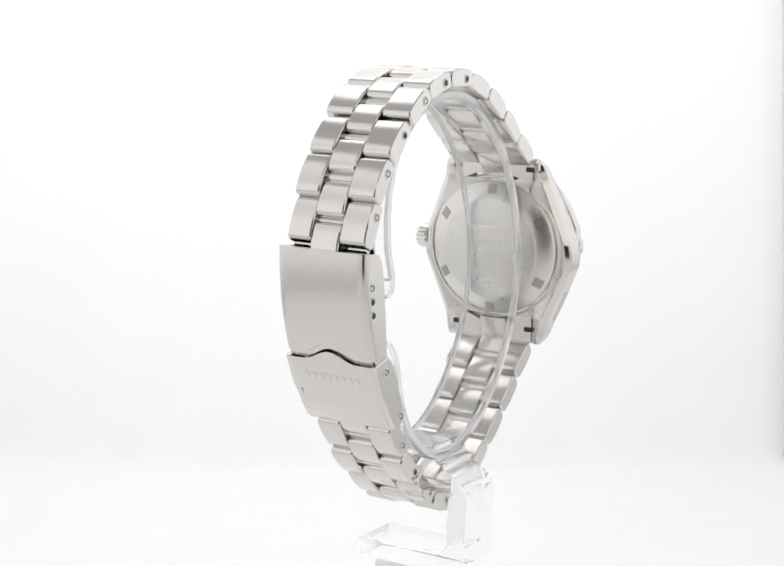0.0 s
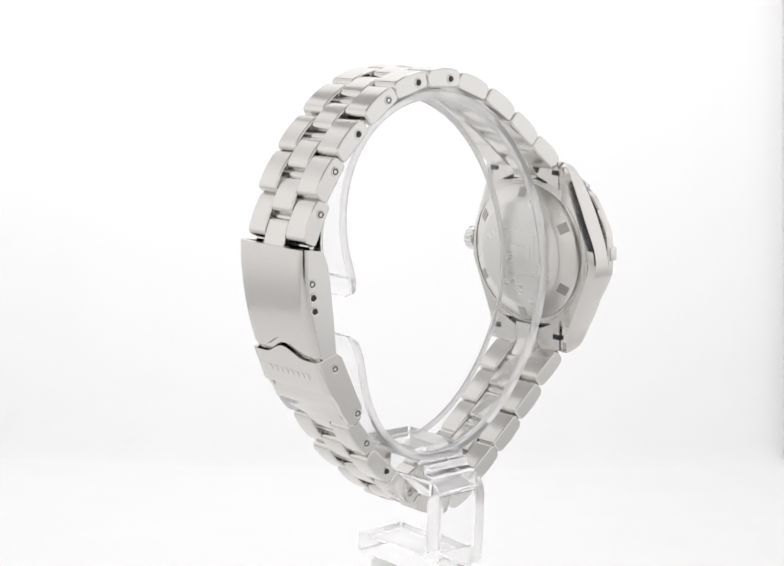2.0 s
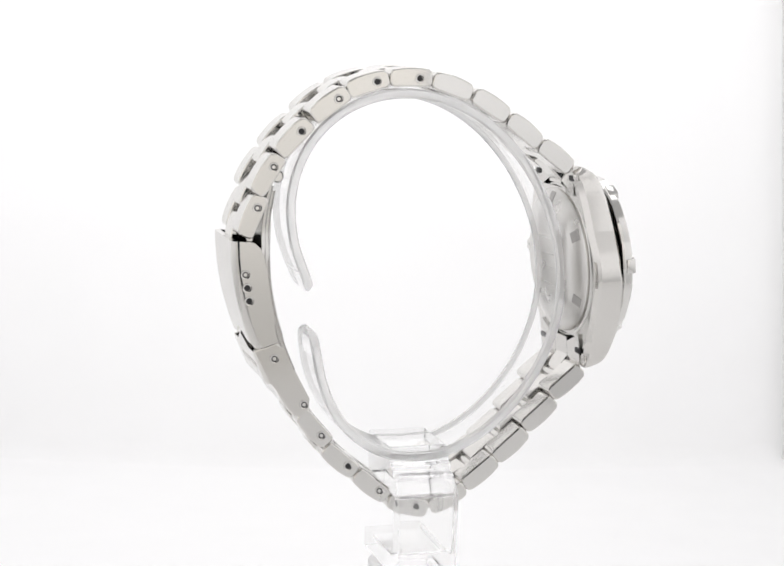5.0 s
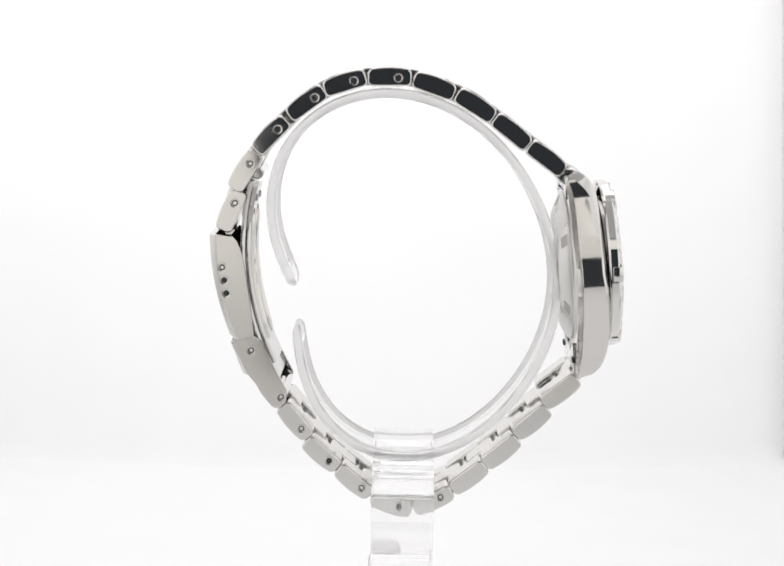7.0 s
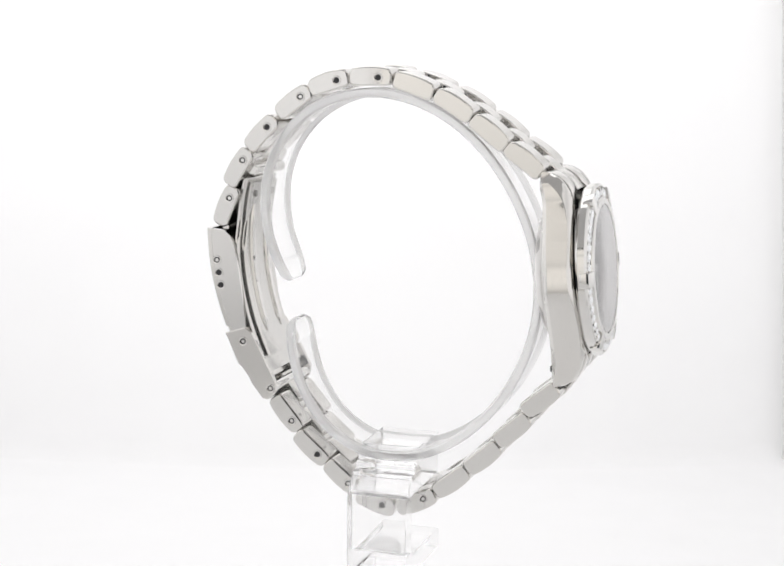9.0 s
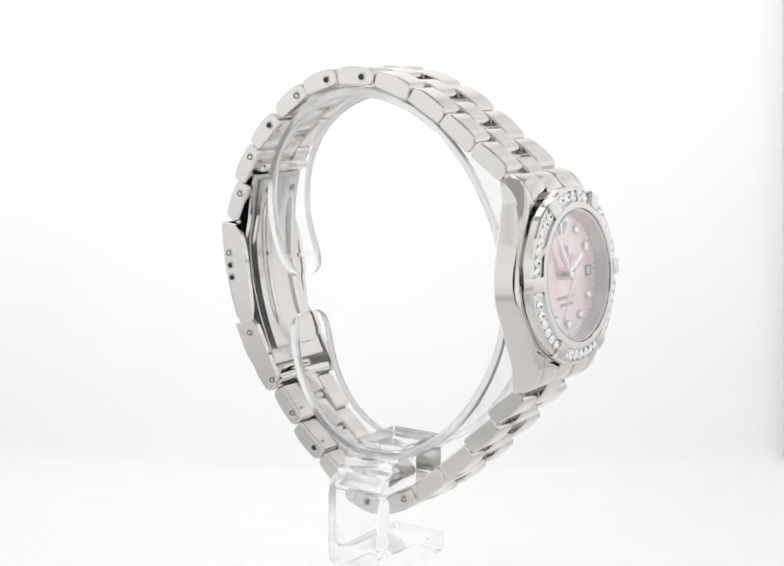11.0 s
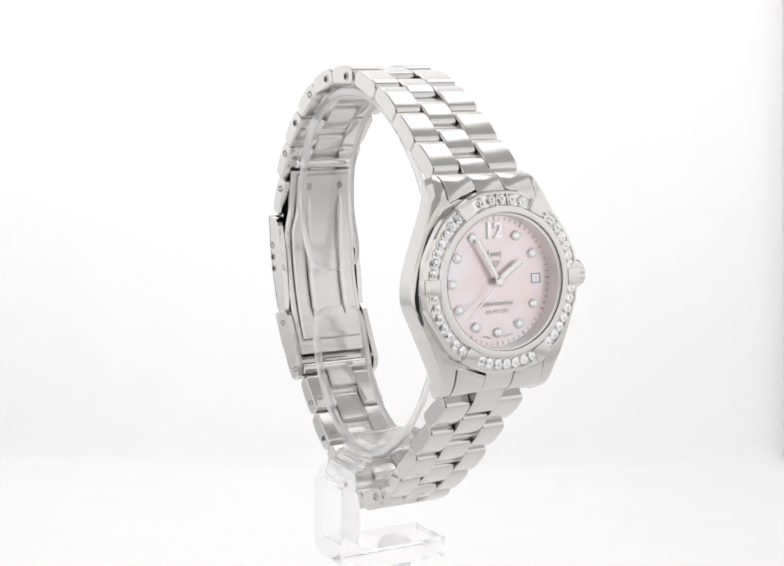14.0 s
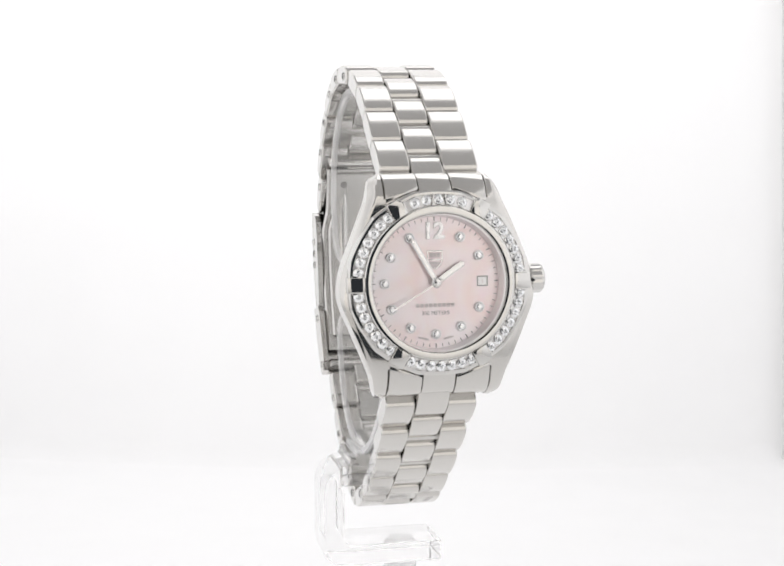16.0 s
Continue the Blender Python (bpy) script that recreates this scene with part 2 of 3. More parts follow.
def link_profile(length, thick, inset, arch=0.42):
    """Side outline of a link: a long pill with a gently arched outer face."""
    l, h = length / 2 - inset, thick / 2 - inset
    r = h * 0.62
    pts = []
    for cx, cz, a0 in ((l - r, h - r, 0), (-l + r, h - r, 90), (-l + r, -h + r, 180), (l - r, -h + r, 270)):
        for k in range(6):
            a = radians(a0 + 18 * k)
            pts.append((cx + r * math.cos(a), cz + r * math.sin(a)))
    mid = [(x, h) for x in (l * 0.45, 0, -l * 0.45)]
    pts = pts[:6] + mid + pts[6:]
    return [(x, z + (arch * (1 - (x / (length / 2)) ** 2) if z > 0 else 0.0)) for x, z in pts]


LINK_MESHES = {}


def link_mesh(length, thick, y0, y1):
    key = (round(length, 1), round(thick, 1), round(y0, 1), round(y1, 1))
    if key not in LINK_MESHES:
        bm = bmesh.new()
        rings = []
        for y, i in ((y0, 0.25), (y0 + 0.08, 0.10), (y0 + 0.25, 0.0), (y1 - 0.25, 0.0), (y1 - 0.08, 0.10), (y1, 0.25)):
            rings.append([(x, y, z) for x, z in link_profile(length, thick, i)])
        loft(bm, rings, cap_index=1)
        LINK_MESHES[key] = mesh_of("link", bm, [SATIN, POLISH], 22)
    return LINK_MESHES[key]


# chain of outer links: x, z, angle of the tangent, half width, pin offset (0: none)
UPPER = [(-27.46, 11.35, 67, 6.8, 1.4), (-25.30, 17.57, 58, 7.0, 1.4), (-21.40, 23.05, 46.5, 7.1, 1.4), (-16.05, 28.05, 37, 7.2, 1.5),
         (-10.30, 31.15, 18, 7.2, 1.4), (-3.57, 32.15, 1, 7.2, 1.3), (3.14, 30.95, -18.5, 6.9, 0), (9.45, 28.15, -31, 6.9, 0),
         (15.06, 24.30, -37, 6.95, 0), (20.50, 20.35, -36, 7.0, 0)]
LOWER = [(24.02, -15.83, 219.5, 6.8, 0), (19.70, -20.96, 221, 6.5, 0), (15.07, -25.90, 220.5, 6.3, 0), (10.05, -30.25, 218, 6.2, 0),
         (4.55, -34.00, 206, 6.3, -1.3), (-1.98, -34.75, 163.5, 6.3, -1.2), (-7.92, -31.26, 141.5, 6.3, -1.5), (-13.10, -26.90, 139.5, 6.4, -1.5), (-17.33, -21.60, 130.5, 6.5, -1.5)]
LINK_L, LINK_T, MID = 6.75, 2.55, 2.4


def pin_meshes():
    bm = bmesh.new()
    # no real recess: a dark disc carries the hole's shade
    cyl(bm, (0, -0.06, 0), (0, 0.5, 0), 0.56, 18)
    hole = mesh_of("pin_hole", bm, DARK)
    bm = bmesh.new()
    cyl(bm, (0, -0.10, 0), (0, 0.5, 0), 0.36, 16)
    pin = mesh_of("pin", bm, POLISH)
    bm = bmesh.new()
    lathe(bm, [(0.54, 0.10), (0.60, 0.13), (0.70, 0.13), (0.74, 0.06), (0.74, -0.2), (0.54, -0.2)], 24)
    bmesh.ops.rotate(bm, verts=bm.verts, cent=(0, 0, 0), matrix=Matrix.Rotation(radians(90), 3, "X"))
    return hole, pin, mesh_of("pin_rim", bm, POLISH)


def mark_mesh():
    """A small stamped arrow beside a removable pin, on the inner face of the link."""
    bm = bmesh.new()
    loft(bm, [[(x, y, z) for x, y in ((-0.16, -0.5), (0.16, -0.5), (0.16, 0.1), (0.4, 0.1), (0.0, 0.55), (-0.4, 0.1), (-0.16, 0.1))] for z in (-0.012, 0.1)])
    return mesh_of("pin_mark", bm, SLOT)


HOLE_ME, PIN_ME, RIM_ME = pin_meshes()
MARK_ME = mark_mesh()


def bar_mesh():
    """The round bar that joins the two outer pieces of a link behind the centre pieces."""
    bm = bmesh.new()
    cyl(bm, (0, -MID - 0.3, 0), (0, MID + 0.3, 0), 0.8, 16)
    return mesh_of("link_bar", bm, INNER)


BAR_ME = bar_mesh()


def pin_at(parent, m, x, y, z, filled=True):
    """A pin in a dark disc that paints its drilled hole, on the side face at (x, y, z) of the parent's space m."""
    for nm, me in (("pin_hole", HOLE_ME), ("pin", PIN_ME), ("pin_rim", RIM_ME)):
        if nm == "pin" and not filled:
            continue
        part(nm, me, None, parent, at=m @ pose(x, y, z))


def bracelet():
    for chain in (UPPER, LOWER):
        for i, (x, z, a, hw, pin) in enumerate(chain):
            at = BASE @ pose(x, 0, z, 0, -a, 0)
            for y0, y1 in ((-hw, -MID), (MID, hw + (0.0 if chain is LOWER else 0.7 if x > 0 else 0.1 if x > -18 else -0.4))):
                ob = part("outer_link", link_mesh(LINK_L, LINK_T, y0, y1), None, watch, at=at)
                if pin and y0 < 0:
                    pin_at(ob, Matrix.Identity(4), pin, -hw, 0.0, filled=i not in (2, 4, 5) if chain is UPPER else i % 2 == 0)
                    part("pin_mark", MARK_ME, None, ob, at=pose(pin, -hw + 1.15, -LINK_T / 2))
        for x, z, *_ in chain:
            part("link_bar", BAR_ME, None, watch, at=BASE @ pose(x, 0, z))
        for (x, z, a, *_), (x2, z2, a2, *_) in zip(chain, chain[1:]):
            bend = radians(abs(a2 - a))
            am = (a + a2) / 2
            out = 0.25 * bend * LINK_L / 2
            cx, cz = (x + x2) / 2 - math.sin(radians(am)) * out, (z + z2) / 2 + math.cos(radians(am)) * out
            part("centre_link", link_mesh(5.7, 2.4, -MID + 0.06, MID - 0.06), None, watch, at=BASE @ pose(cx, 0, cz, 0, -am, 0))


bracelet()
for x, z, a in ((23.1, 18.2, -44), (26.5, -13.6, 234)):
    part("centre_link", link_mesh(5.7, 2.4, -MID + 0.06, MID - 0.06), None, watch, at=BASE @ pose(x, 0, z, 0, -a, 0))


def curve(v, pts):
    """Height at v on a smooth line through (v, height) points, straight on beyond its ends."""
    i = 0
    while i < len(pts) - 2 and v > pts[i + 1][0]:
        i += 1
    (x0, y0), (x1, y1) = pts[i], pts[i + 1]
    d = (y1 - y0) / (x1 - x0)
    if v < x0 or v > x1:
        return y0 + d * (v - x0)
    da = (y1 - pts[i - 1][1]) / (x1 - pts[i - 1][0]) if i else d
    db = (pts[i + 2][1] - y0) / (pts[i + 2][0] - x0) if i + 2 < len(pts) else d
    h, t = x1 - x0, (v - x0) / (x1 - x0)
    return y0 * (1 + 2 * t) * (1 - t) ** 2 + y1 * t * t * (3 - 2 * t) + h * t * (1 - t) * (da * (1 - t) - db * t)


RIDGE = -1.1                              # the waist's crease lies a little below the middle
FRONT_LINE = [(-16.9, -6.0), (-16.4, -4.3), (-15.6, -2.75), (-14.4, -1.75), (-12.4, -1.0), (-9.5, -0.66), (-5.0, -0.62), (0.0, -0.75),
              (5.0, -0.85), (8.8, -1.06), (12.4, -1.71), (14.4, -2.85), (15.4, -4.2), (15.9, -5.6)]
SIDE_LINE = [(-16.45, -5.45), (-15.83, -3.46), (-14.86, -2.49), (-13.7, -1.86), (-12.1, -1.35), (-10.2, -1.04), (-7.0, -0.98), (-2.9, -1.28), (0.3, -1.72),
             (4.65, -1.72), (7.17, -1.8), (9.72, -2.13), (11.7, -2.7), (13.25, -3.72), (14.3, -4.79), (15.0, -5.7)]
BACK_LINE = [(-16.45, -5.7), (-13.5, -5.06), (-11.0, -4.85), (0.0, -4.65), (5.5, -4.9), (9.2, -4.97), (12.0, -5.16), (15.0, -5.9)]


def half_width(v):
    """Half width of the case at height v over its middle: a waist ridge, concave towards the lugs."""
    v -= RIDGE
    k = min(abs(v) / (15.6 if v > 0 else 14.0), 1.0)
    soft = 0.27 if v > 0 else 0.20       # rounded above the crease, crisp below it
    foot = 0.22
    rise = 1 / (1 - soft / 2 - foot / 2)
    if k < soft:
        s = rise * k * k / (2 * soft)
    elif k < 1 - foot:
        s = rise * (k - soft / 2)
    else:
        s = 1 - rise * (1 - k) ** 2 / (2 * foot)
    return 14.2 - 4.7 * s


def front_w(v):
    return curve(v, FRONT_LINE)


def case():
    n = 40
    bm = bmesh.new()
    rings = []
    for k in range(-n, n + 1):
        v = 12.0 * k / n
        h, wf, ws, wb = half_width(v), front_w(v), curve(v, SIDE_LINE), curve(v, BACK_LINE)
        c = 0.30 + min(0.9 * (wf - ws), 0.8)          # width of the front bevel
        r = [(-h + c + 0.25, v, wf), (-h + c, v, wf - 0.06), (-h + c * 0.5, v, wf - 0.06 - 0.32 * (wf - ws)), (-h + 0.1, v, ws + 0.16), (-h, v, ws), (-h, v, wb), (-h + 0.12, v, wb - 0.1), (-h + 1.0, v, wb - 0.75), (-h + 1.4, v, wb - 0.8)]
        well = math.sqrt(12.4 ** 2 - v * v)          # round seat under the bezel
        r = [(-well + 0.01, v, -3.0), (-well, v, wf)] + r
        rings.append(r + [(-x, y, z) for x, y, z in reversed(r)])
    loft(bm, rings)
    part("case_middle", bm, CASE_SATIN, watch, "satin steel case middle with a ridged waist", CASE, 30)
    for su in (-1, 1):
        for sv in (-1, 1):
            bm = bmesh.new()
            rings = []
            out, inn, base = (15.0, 15.55, 7.5) if sv > 0 else (16.4, 16.6, 7.5)
            for k in range(17):
                t = k / 16
                v, vi = sv * (12.0 + (out - 12.0) * t), sv * (12.0 + (inn - 12.0) * t)
                h, wf, ws, wb = half_width(v), front_w(vi), curve(v, SIDE_LINE), curve(v, BACK_LINE)
                h -= 0.7 * t ** 4
                c = 0.30 + min(0.9 * (wf - ws), 0.8)
                low = wb - 0.75 + 0.6 * t ** 3
                r = [(base, vi, wf - 0.15), (base + 0.12, vi, wf), (max(h - c - 0.25, base + 0.2), vi, wf), (max(h - c, base + 0.35), vi, wf - 0.06), (max(h - c * 0.5, base + 0.5), (v + vi) / 2, wf - 0.06 - 0.32 * (wf - ws)), (h - 0.1, v, ws + 0.16), (h, v, ws), (h, v, min(wb, ws - 0.05)), (h - 0.12, v, min(wb - 0.1, ws - 0.15)), (h - 1.0, v, low), (base, v, low)]
                rings.append([(su * x, y, z) for x, y, z in r])
            loft(bm, rings)
            part("lug", bm, CASE_SATIN, watch, at=CASE, angle=30)
    # case back: screwed disc with a bevelled rim and six key slots, their shade put into darker pads
    bm = bmesh.new()
    lathe(bm, [(0.001, -4.0), (12.7, -4.0), (12.7, -5.2), (12.5, -5.7), (12.2, -5.8), (12.1, -5.4), (11.8, -5.4), (11.7, -6.0), (11.4, -6.3), (8.9, -7.5), (8.6, -7.6), (0.001, -7.6)], 96)
    back = part("case_back", bm, BACK_STEEL, watch, "polished steel screw-down case back", CASE)
    for k in range(6):
        bm = bmesh.new()
        box(bm, -0.9, 0.9, -0.85, 0.85, -0.035, 0.3)
        a = pose(0, 0, 0, 0, 0, 31 + 60 * k) @ pose(10.35, 0, -6.82, 0, -25.6, 0)
        part("key_slot", bm, SLOT, back, at=a)
    for su in (-1, 1):
        for sv in (-1, 1):
            # a dark block gives the slot's shade; nothing is cut out
            bm = bmesh.new()
            box(bm, su * 6.9 - 0.8, su * 6.9 + 0.8, sv * 13.9 - 0.4, sv * 13.9 + 0.4, -6.3, -5.9, 0.05)
            part("lug_slot", bm, DARK, watch, "dark block painting the shade of a spring-bar slot", CASE)
    # worn engraving: a rounded frame on the back
    for w, h, t in ((3.3, 3.9, 0.10), (2.3, 1.2, 0.08)):
        bm = bmesh.new()
        for x0, x1, y0, y1 in ((-w, w, h - t, h), (-w, w, -h, -h + t), (-w, -w + t, -h + t, h - t), (w - t, w, -h + t, h - t)):
            box(bm, x0, x1, y0, y1, -7.625, -7.5)
        part("engraved_frame", bm, INNER, back)


case()


def end_links():
    """Three pieces between each pair of lugs, falling away from the bezel."""
    for sv in (1, -1):
        for u0, u1, tip in ((-7.38, -MID - 0.08, 15.75), (-MID, MID, 16.2), (MID + 0.08, 7.38, 15.75)):
            side = u0 * u1 > 0
            bm = bmesh.new()
            rings = []
            for k in range(17):
                t = k / 16
                ring = []
                e = 0.22
                lift = (0.16 if side else 0.04) - (0.4 * (1 - t / 0.12) ** 2 if side and t < 0.12 else 0.0)
                for u, low in ((u0, 2), (u0, 1), (u0 + 0.07, 0.3), (u0 + e, 0), (u1 - e, 0), (u1 - 0.07, 0.3), (u1, 1), (u1, 2)):
                    start = math.sqrt(13.3 ** 2 - u * u) + 0.1 if side else 12.6
                    v = start + (tip + (0.5 if sv < 0 else 0.0) - start) * t
                    wf = front_w(sv * v) + lift
                    wb = -6.1
                    ring.append((u, sv * v, wb if low == 2 else max(wf - e * low, wb + 0.1 * (3 - low))))
                rings.append(ring)
            loft(bm, rings)
            part("end_link", bm, SATIN, watch, at=CASE, angle=30)


end_links()


def bezel():
    # outline with twelve soft facets
    bm = bmesh.new()
    n = 144
    prof = [(13.05, -0.6), (13.25, -0.3), (13.25, 0.72), (13.0, 0.98), (12.66, 1.08), (12.58, 0.9), (11.0, 1.22), (10.92, 1.5), (10.75, 1.68), (10.05, 1.78), (9.85, 1.72), (9.7, 1.4), (9.7, -0.6)]
    rings = []
    for k in range(n):
        a = 2 * math.pi * k / n
        f = (a + radians(15)) % radians(30) - radians(15)
        face = 1 + 0.45 * (math.cos(radians(15)) / math.cos(f) - 1)
        rings.append([bm.verts.new((r * (face if r > 12 else 1) * math.cos(a), r * (face if r > 12 else 1) * math.sin(a), h)) for r, h in prof])
    m = len(prof)
    for k in range(n):
        p, q = rings[k], rings[(k + 1) % n]
        for i in range(m):
            j = (i + 1) % m
            bm.faces.new((p[i], q[i], q[j], p[j])).material_index = 1 if i == 5 else 0
    rim = part("bezel", bm, [POLISH, MATT_SILVER], watch, "polished steel bezel set with small cut diamonds", HEAD, 28)
    # six polished riders
    for k in range(6):
        bm = bmesh.new()
        box(bm, 10.85, 13.22, -1.1, 1.1, -0.1, 1.80, 0.10)
        for v in bm.verts:
            if v.co.z > 0.5:
                v.co.z -= 0.19 * (v.co.x - 10.85)
        part("bezel_rider", bm, POLISH, rim, at=Matrix.Rotation(radians(60 * k), 4, "Z"))
    # stones: crown facets, table and girdle
    bm = bmesh.new()
    rs = []
    for r, h, off in ((0.73, -0.2, 0), (0.73, 0.04, 0), (0.56, 0.20, 0.5), (0.38, 0.26, 0), (0.33, 0.22, 0.5), (0.17, 0.0, 0), (0.03, -0.16, 0.5)):
        rs.append([(r * math.cos(2 * math.pi * (i + off) / 8), r * math.sin(2 * math.pi * (i + off) / 8), h + 0.05 * (i % 2) * (r < 0.3)) for i in range(8)])
    loft(bm, rs)
    gem = mesh_of("diamond", bm, GEM, 3)
    bm = bmesh.new()
    lathe(bm, [(0.70, 0.0), (0.72, 0.09), (0.77, 0.07), (0.82, -0.1), (0.70, -0.1)], 16)
    seat = mesh_of("gem_seat", bm, SILVER)
    for k in range(6):
        mid = 60 * k + 30
        count = 5 if k == 1 else 7
        for i in range(count):
            a = radians(mid + (i - (count - 1) / 2) * (44 / (count - 1) if count == 7 else 8.4))
            p = pose(11.75 * math.cos(a), 11.75 * math.sin(a), 1.16) @ pose(0, 0, 0, 0, 0, math.degrees(a)) @ pose(0, 0, 0, 0, 11.5, 9 * i)
            part("diamond", gem, None, rim, at=p)
            part("gem_seat", seat, None, rim, at=p)
        # thin raised walls at the ends of each row
        for s in (-1, 1):
            bm = bmesh.new()
            box(bm, 11.0, 12.6, -0.12, 0.12, 0.9, 1.42, 0.05)
            part("row_end", bm, POLISH, rim, at=Matrix.Rotation(radians(mid + s * 24.4), 4, "Z"))
    for s in (-1, 1):
        bm = bmesh.new()
        box(bm, 11.0, 12.6, -0.1, 0.1, 0.9, 1.45, 0.05)
        part("divider", bm, POLISH, rim, at=pose(0, 0, 0, 0, 0, 90 + s * 4.6) @ pose(11.7, 0, 0, 0, 0, -s * 14) @ pose(-11.7, 0, 0))


bezel()


def lettering(name, body, size, x, y, z, material, parent, label="", depth=0.02, bold=0.0):
    cu = bpy.data.curves.new(name, "FONT")
    cu.body, cu.size, cu.align_x, cu.align_y, cu.extrude = body, size * MM, "CENTER", "CENTER", depth * MM
    cu.resolution_u = 3
    cu.offset = bold * MM
    cu.bevel_depth = 0.04 * MM if bold else 0
    ob = new(name, cu)
    dg = bpy.context.evaluated_depsgraph_get()
    me = bpy.data.meshes.new_from_object(ob.evaluated_get(dg))
    bpy.data.objects.remove(ob)
    bpy.data.curves.remove(cu)
    me.materials.clear()
    me.materials.append(material)
    t = new(name, me)
    t.parent = parent
    t.matrix_basis = mm(pose(x, y, z))
    return tagged(t, label)


def hand(name, angle, length, width, tail, z, label, crest=0.45):
    bm = bmesh.new()
    pts = [(-width * 0.35, -tail), (width * 0.35, -tail), (width / 2, length * 0.25), (width / 2, length * 0.93), (0, length), (-width / 2, length * 0.93), (-width / 2, length * 0.25)]
    rings = [[(x * s, y, z + h) for x, y in pts] for s, h in ((1, 0.0), (1, 0.10), (crest, 0.2))]
    loft(bm, rings)
    bmesh.ops.rotate(bm, verts=bm.verts, cent=(0, 0, 0), matrix=Matrix.Rotation(-radians(angle), 3, "Z"))
    return part(name, bm, SILVER, watch, label, DIAL, 15)


def dial():
    bm = bmesh.new()
    lathe(bm, [(0.001, -0.4), (9.75, -0.4), (9.75, 0.0), (0.001, 0.0)], 96)
    d = part("dial", bm, PEARL, watch, "pink mother-of-pearl dial", DIAL)
    bm = bmesh.new()
    lathe(bm, [(9.3, 0.02), (9.6, 2.0), (9.9, 2.0), (9.9, 0.0)], 96)
    part("chapter_ring", bm, MATT_SILVER, watch, "sloped silver ring round the dial", DIAL)
    bm = bmesh.new()
    for k in range(60):
        a = math.pi / 30 * k
        s = bmesh.ops.create_cube(bm, size=1)
        w, l = (0.15, 0.6) if k % 5 == 0 else (0.10, 0.45)
        bmesh.ops.transform(bm, matrix=Matrix.Rotation(a, 4, "Z") @ Matrix.Translation((8.95, 0, 0.015)) @ Matrix.Diagonal((l, w, 0.03, 1)), verts=s["verts"])
    tagged(part("minute_track", bm, PRINT, d, "fine grey minute marks"), kind="stuff")
    bm = bmesh.new()
    rs = []
    for r, h in ((0.55, 0.1), (0.55, 0.3), (0.40, 0.43), (0.22, 0.46)):
        rs.append([(r * math.cos(math.pi / 4 * i), r * math.sin(math.pi / 4 * i), h) for i in range(8)])
    loft(bm, rs)
    stone = mesh_of("hour_stone", bm, GEM, 3)
    bm = bmesh.new()
    lathe(bm, [(0.50, 0.0), (0.52, 0.34), (0.60, 0.32), (0.66, 0.2), (0.66, 0.0)], 24)
    for k in range(4):
        a = math.pi / 2 * k + math.pi / 4
        cyl(bm, (0.58 * math.cos(a), 0.58 * math.sin(a), 0.2), (0.58 * math.cos(a), 0.58 * math.sin(a), 0.46), 0.1, 8)
    cup = mesh_of("hour_setting", bm, MATT_SILVER)
    for h in (1, 2, 4, 5, 6, 7, 8, 9, 10, 11):
        a = radians(90 - 30 * h)
        p = pose(7.33 * math.cos(a), 7.33 * math.sin(a), 0, 0, 0, -30 * h) @ Matrix.Scale(1.15, 4)
        c = part("hour_setting", cup, None, d, at=p)
        part("hour_stone", stone, None, c)
    base = lettering("numeral", "12", 3.2, -0.15, 7.2, 0.10, MATT_SILVER, d, "applied numeral twelve", 0.08, 0.10)
    lettering("numeral_face", "12", 3.2, 0.0, 0.0, 0.13, BRIGHT, base, "bright face of the numeral", 0.06, 0.05)
    lettering("depth_mark", "300 METERS", 0.78, 0.0, -4.35, 0.012, PRINT, d, "small grey printed line", 0.008)
    # maker's line, as a plain bar
    bm = bmesh.new()
    for i in range(9):
        box(bm, -2.85 + i * 0.64, -2.35 + i * 0.64, -3.5, -2.95, 0.003, 0.02)
    part("printed_bar", bm, PALE_PRINT, d)
    for s in (-1, 1):
        bm = bmesh.new()
        box(bm, -0.75, 0.75, -0.13, 0.13, 0.003, 0.02)
        part("printed_bar", bm, PALE_PRINT, d, at=Matrix.Rotation(radians(s * 13), 4, "Z") @ pose(0, -8.1, 0))
    # shield badge: a plain silver outline with a field and a fess
    out = [(-1.15, 1.15), (1.15, 1.15), (1.15, -0.35), (0.75, -1.05), (0, -1.6), (-0.75, -1.05), (-1.15, -0.35)]
    bm = bmesh.new()
    loft(bm, [[(x * s, y * s + 3.35, z) for x, y in out] for s, z in ((1, 0.0), (1, 0.12), (0.95, 0.16), (0.87, 0.16), (0.84, 0.0))], caps=False)
    badge = part("shield_badge", bm, SILVER, d, "plain silver shield-shaped badge")
    bm = bmesh.new()
    box(bm, -0.92, 0.92, 3.12, 3.28, 0.01, 0.14, 0.02)
    part("badge_bar", bm, SILVER, badge)
    bm = bmesh.new()
    for x0, x1, y0, y1 in ((-0.75, -0.3, 3.55, 4.15), (-0.18, 0.2, 3.55, 4.15), (0.32, 0.75, 3.55, 4.15), (-0.7, 0.7, 2.55, 2.9), (-0.4, 0.4, 2.15, 2.4)):
        box(bm, x0, x1, y0, y1, 0.004, 0.06)
    part("badge_field", bm, PALE_PRINT, badge)
    # date window
    bm = bmesh.new()
    loft(bm, [[(sx * a + 6.9, sy * b, z) for sx, sy in ((-1, -1), (1, -1), (1, 1), (-1, 1))] for a, b, z in ((0.80, 0.74, 0.0), (0.80, 0.74, 0.10), (0.66, 0.60, 0.10), (0.64, 0.58, 0.03))])
